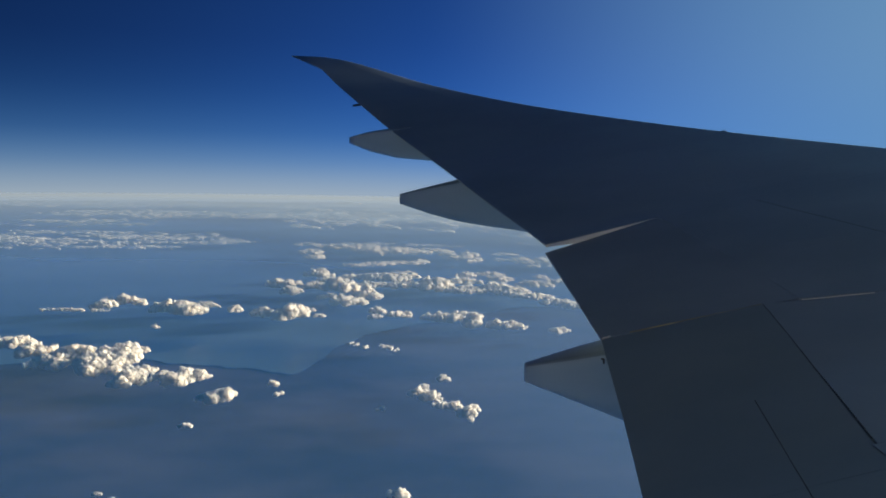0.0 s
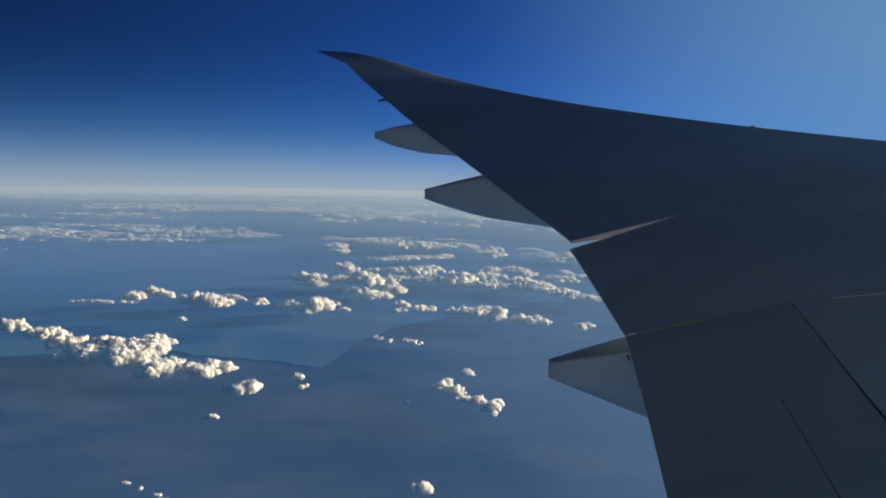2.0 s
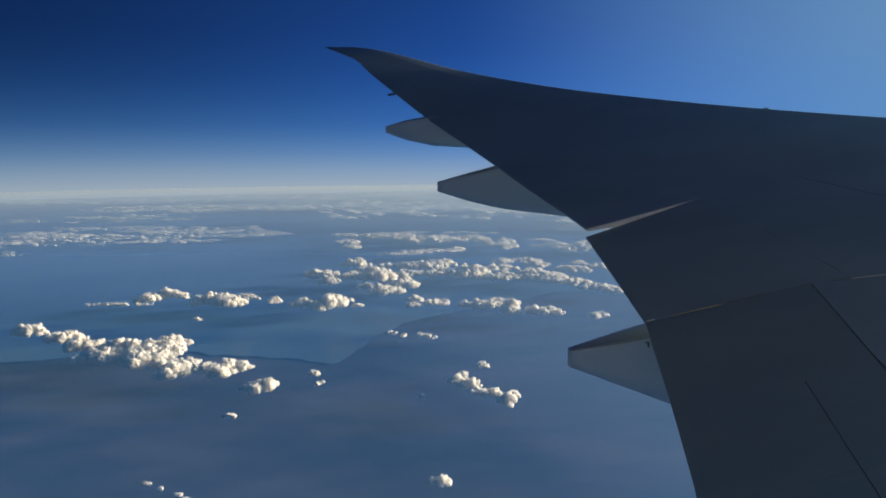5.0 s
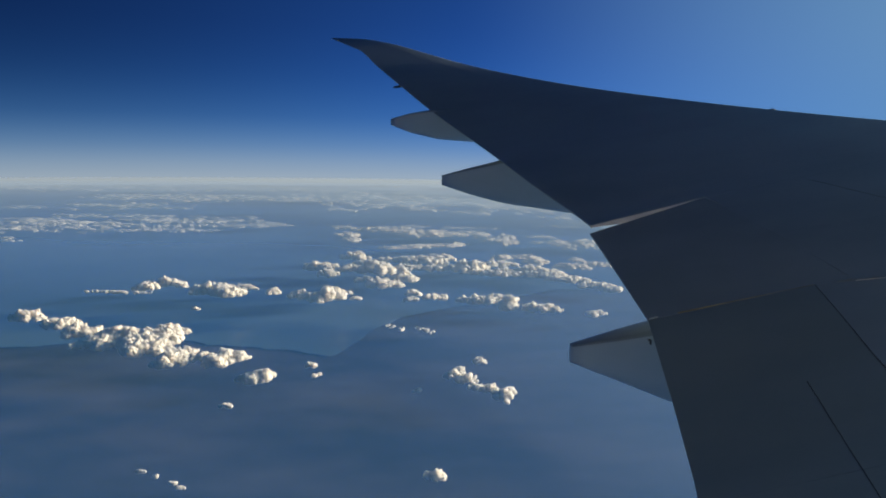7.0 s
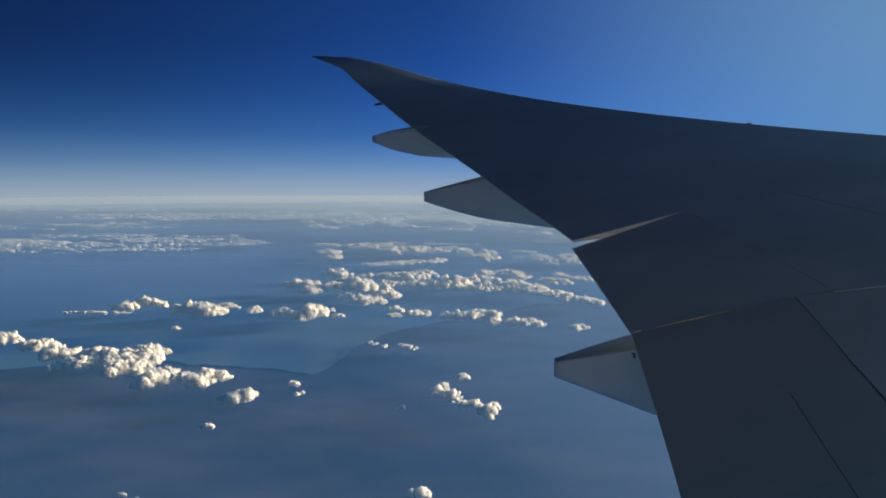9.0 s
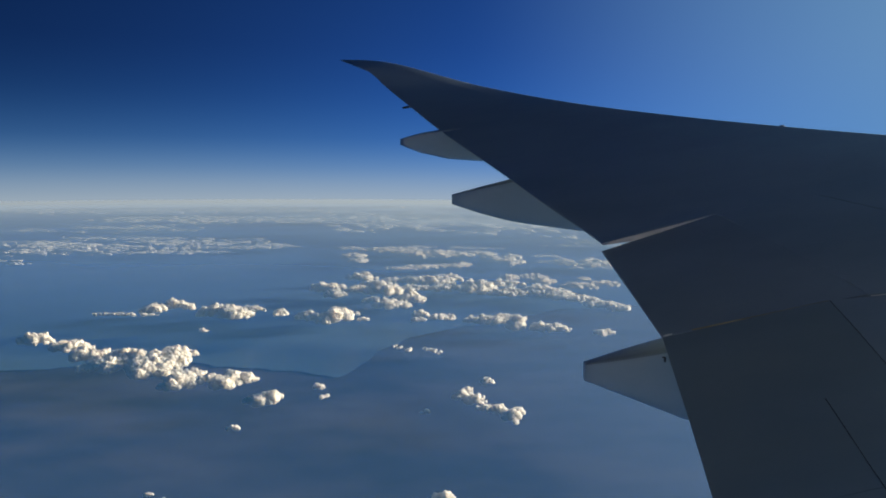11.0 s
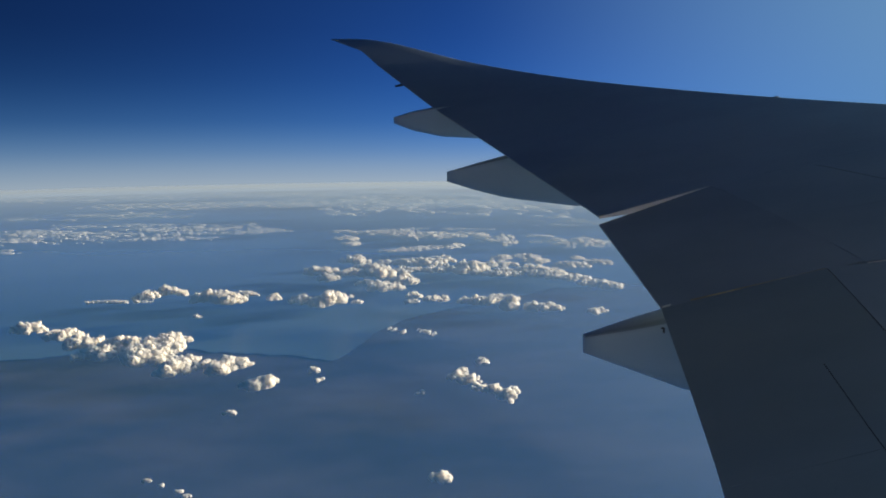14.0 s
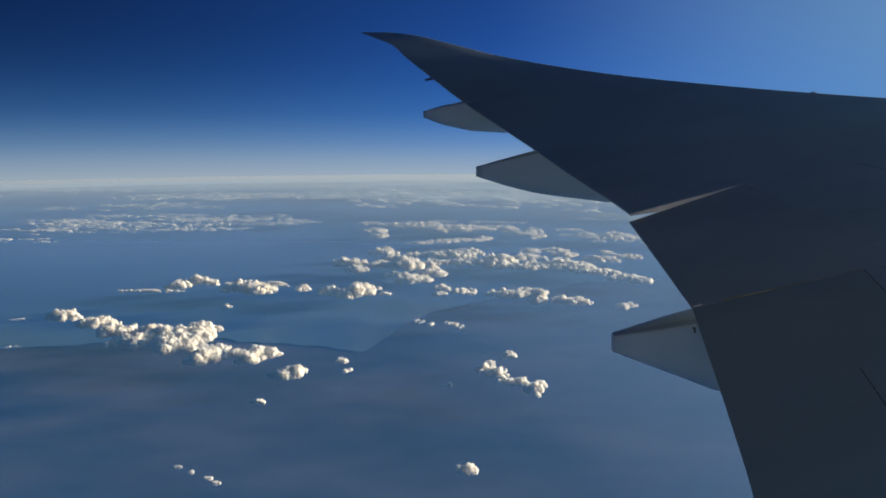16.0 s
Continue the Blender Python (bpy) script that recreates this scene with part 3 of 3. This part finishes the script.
def strip(name, ends, width, height, mat, parent, label="", steps=8, lift=0.0, droop=0.0, back=BACK):
    """A thin raised bead on the upper skin from one (y, c) to another."""
    (y0, c0), (y1, c1) = ends
    bm = bmesh.new()
    rows = []
    pts = [skin_point(y0 + (y1 - y0) * k / steps, c0 + (c1 - c0) * k / steps, 1, droop, back) + Vector((0, 0, lift)) for k in range(steps + 1)]
    for k, p in enumerate(pts):
        d = (pts[min(k + 1, steps)] - pts[max(k - 1, 0)]).normalized()
        s = d.cross(Vector((0, 0, 1))).normalized() * width / 2
        rows.append([bm.verts.new(p + s), bm.verts.new(p + s * 0.7 + Vector((0, 0, height))), bm.verts.new(p - s * 0.7 + Vector((0, 0, height))), bm.verts.new(p - s)])
    for a_, b_ in zip(rows[:-1], rows[1:]):
        for j in range(4):
            bm.faces.new([a_[j], a_[(j + 1) % 4], b_[(j + 1) % 4], b_[j]])
    bm.faces.new(rows[0])
    bm.faces.new(rows[-1][::-1])
    return part(name, bm, mat, parent, label)


wing = tagged(new("aircraft_wing"), "dark grey airliner wing, swept and curving up to its tip", "wing")
wing.location = (8.0, -0.8, EYE - 2.8)
panel("wing_tip", (21.002, 21.002), (23.9, 23.9), 0.0, 1.0, SKIN, wing, "raked pointed wing tip", nc=20, ny=16)
panel("outer_skin", (12.685, 12.685), (21.0, 21.0), 0.2603, 0.93, SKIN, wing, nc=18, ny=30)
panel("aileron", (16.102, 16.102), (21.0, 21.0), 0.0, 0.26, SKIN, wing, nc=6, ny=16)
panel("outer_flap", (12.50, 12.685), (16.1, 16.1), 0.0, 0.26, SKIN, wing, nc=6, ny=12)
for y0, y1 in ((-2.5, 8.0), (8.0, 12.4), (12.4, 16.6), (16.6, 21.0)):
    panel("slat", (y0 + 0.001, y0 + 0.001), (y1 - 0.001, y1 - 0.001), 0.9303, 1.0, SKIN, wing, "leading edge slat", nc=10, ny=14)
panel("inner_skin", (-2.5, -2.5), (12.683, 12.683), 0.4558, 0.93, SKIN, wing, nc=14, ny=72)
panel("spoiler", (9.985, 9.58), (11.30, 11.10), 0.2605, 0.4557, SKIN, wing, "spoiler panel", nc=4, ny=14)
panel("spoiler", (11.303, 11.103), (12.68, 12.68), 0.2605, 0.4557, SKIN, wing, "spoiler panel", nc=4, ny=14)
panel("spoiler", (7.303, 7.103), (10.03, 9.575), (0.1765, 0.2145), 0.4557, SKIN, wing, "spoiler panel", nc=5, ny=14)
panel("spoiler", (-2.5, -2.5), (7.30, 7.10), 0.1725, 0.4557, SKIN, wing, "spoiler panel", nc=5, ny=14)
panel("flaperon", (10.215, 10.0), (12.488, 12.668), 0.0, 0.2603, SKIN, wing, "drooped flaperon", nc=6, droop=DROOP)
panel("inner_flap", (6.9, 6.9), (10.20, 10.03), 0.0, (0.170, 0.2135), FLAP, wing, "drooped inboard flap", nc=6, droop=DROOP, back=0.2)
panel("inner_flap", (-2.5, -2.5), (6.895, 6.895), 0.0, 0.170, FLAP, wing, "drooped inboard flap", nc=6, droop=DROOP, back=0.2)
# end face at the slot: the cloud light on it painted as a pale plate
panel("bright_flap_end", (12.482, 12.667), (12.498, 12.683), 0.0, 0.262, PALE_EDGE, wing, "pale flap end with the gap's light painted in", nc=6, ny=1, lift=-0.010)
strip("rubber_seal", ((10.185, 0.04), (10.045, 0.2135)), 0.012, 0.016, RUBBER, wing, "yellowed rubber seal", droop=DROOP)
strip("panel_joint", ((9.943, 0.2605), (9.78, 0.342)), 0.016, 0.010, PALE_EDGE, wing, "pale panel joint")
strip("panel_joint", ((8.45, 0.1235), (6.3, 0.104)), 0.011, 0.004, DARK, wing, "dark hinge line", droop=DROOP, back=0.2)
strip("panel_joint", ((12.57, 0.4700), (10.6, 0.4980)), 0.009, 0.003, DARK, wing, "fine dark skin joint", steps=12)
# pale bead added for the bright slit at the flap's corner
strip("bright_flap_end", ((10.207, 0.002), (10.203, 0.013)), 0.030, 0.014, PALE_EDGE, wing, "pale flap end with the gap's light painted in", droop=DROOP, lift=0.006)
strip("panel_joint", ((10.03, 0.2142), (7.4, 0.1772)), 0.012, 0.003, DARK, wing, "dark hinge line")


def canoe(y, rows, label, lean=0.0):
    """A flap track fairing: lofted rounded sections (forward, top, bottom, half width) at y out, blunt at its tail."""
    bm = bmesh.new()
    xs = [r[0] for r in rows]
    n, loops = 32, []
    count = 26
    for k in range(count + 1):
        x = xs[0] + (xs[-1] - xs[0]) * k / count
        top, bot, w = (np.interp(x, xs, [r[j] for r in rows]) for j in (1, 2, 3))
        ring = []
        for j in range(n):
            q = 2 * math.pi * j / n
            cq, sq = math.cos(q), math.sin(q)
            cw = math.copysign(abs(cq) ** (0.28 if sq > 0 else 0.5), cq)
            sw = math.copysign(abs(sq) ** (0.28 if sq > 0 else 0.6), sq)
            shrink = 1.0 - 0.22 * max(0.0, -sw)
            ring.append(bm.verts.new((x, y + w * cw * shrink + lean * (x - xs[0]), EYE + (top + bot) / 2 + (top - bot) / 2 * sw)))
        loops.append(ring)
    for a_, b_ in zip(loops[:-1], loops[1:]):
        for j in range(n):
            bm.faces.new([a_[j], a_[(j + 1) % n], b_[(j + 1) % n], b_[j]]).smooth = True
    bm.faces.new(loops[0])
    bm.faces.new(loops[-1][::-1])
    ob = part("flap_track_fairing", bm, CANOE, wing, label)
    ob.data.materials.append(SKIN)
    # shade painted in: faces that look up take the darker wing paint
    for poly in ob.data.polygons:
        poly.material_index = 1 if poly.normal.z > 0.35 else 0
    return ob


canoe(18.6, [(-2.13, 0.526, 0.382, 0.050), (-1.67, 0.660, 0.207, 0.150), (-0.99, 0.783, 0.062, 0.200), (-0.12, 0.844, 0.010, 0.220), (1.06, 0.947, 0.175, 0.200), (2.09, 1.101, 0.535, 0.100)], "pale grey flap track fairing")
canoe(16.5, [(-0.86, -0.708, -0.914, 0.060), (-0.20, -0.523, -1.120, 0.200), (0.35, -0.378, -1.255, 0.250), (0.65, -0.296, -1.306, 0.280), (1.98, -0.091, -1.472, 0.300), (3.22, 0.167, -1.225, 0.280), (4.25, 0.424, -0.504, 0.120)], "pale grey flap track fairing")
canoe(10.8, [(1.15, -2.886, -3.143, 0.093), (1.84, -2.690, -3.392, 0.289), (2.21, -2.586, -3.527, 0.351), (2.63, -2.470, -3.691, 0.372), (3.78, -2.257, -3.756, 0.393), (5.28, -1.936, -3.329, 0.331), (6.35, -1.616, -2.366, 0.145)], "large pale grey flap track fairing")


def mast():
    """The small drain mast behind the trailing edge."""
    bm = bmesh.new()
    a_, b_ = Vector((-2.21, 20.2, EYE + 1.37)), Vector((-1.61, 20.2, EYE + 1.47))
    loops = []
    for f, r in ((0, 0.018), (0.1, 0.03), (0.8, 0.035), (1, 0.05)):
        p = a_ + (b_ - a_) * f
        loops.append([bm.verts.new(p + Vector((0, r * math.cos(q * math.pi / 4), r * math.sin(q * math.pi / 4)))) for q in range(8)])
    for s, t in zip(loops[:-1], loops[1:]):
        for j in range(8):
            bm.faces.new([s[j], s[(j + 1) % 8], t[(j + 1) % 8], t[j]])
    bm.faces.new(loops[0])
    bm.faces.new(loops[-1][::-1])
    part("drain_mast", bm, DARK, wing, "small dark drain mast")


mast()


def bracket():
    """The small hooked hinge bracket where the large fairing meets the flap."""
    bm = bmesh.new()
    for dx, dz, w, h in ((0.0, 0.0, 0.016, 0.075), (-0.018, 0.030, 0.045, 0.012)):
        made = bmesh.ops.create_cube(bm, size=1.0)["verts"]
        for v in made:
            v.co = Vector((2.199 + dx + v.co.x * w, 10.42 + v.co.y * 0.05, EYE + -2.732 + dz + v.co.z * h))
    bmesh.ops.bevel(bm, geom=bm.edges[:], offset=0.006, segments=1, affect="EDGES")
    part("hinge_bracket", bm, DARK, wing, "small dark hinge bracket")


bracket()


def nub(y, c, name, label):
    """A small streamlined blister on the upper skin."""
    bm = bmesh.new()
    bmesh.ops.create_uvsphere(bm, u_segments=16, v_segments=10, radius=1.0)
    p = skin_point(y, c, 1)
    for v in bm.verts:
        v.co = Vector((p.x + v.co.x * 0.06, p.y + v.co.y * 0.03, p.z + 0.004 + v.co.z * 0.020))
    part(name, bm, DARK, wing, label, smooth=True)


nub(15.55, 0.985, "light_blister", "small dark light blister on the leading edge")


# ---- the aircraft's side behind the camera ----
def fuselage_side():
    """The white outer skin behind the window: a length of a round hull that carries the wing."""
    bm = bmesh.new()
    rows = []
    for i in range(41):
        x = -16 + i * 0.95
        rows.append([bm.verts.new((x, -3.75 + 2.95 * math.cos(radians(q)), EYE - 0.6 + 2.95 * math.sin(radians(q)))) for q in range(-110, 111, 10)])
    for a_, b_ in zip(rows[:-1], rows[1:]):
        for j in range(len(a_) - 1):
            bm.faces.new([a_[j], a_[j + 1], b_[j + 1], b_[j]]).smooth = True
    bmesh.ops.solidify(bm, geom=bm.faces[:], thickness=0.03)
    me = bpy.data.meshes.new("fuselage")
    bm.to_mesh(me)
    bm.free()
    me.materials.append(HULL)
    return tagged(new("fuselage", me), "white painted aircraft side behind the window", "fuselage", kind="structure")


fuselage_side()
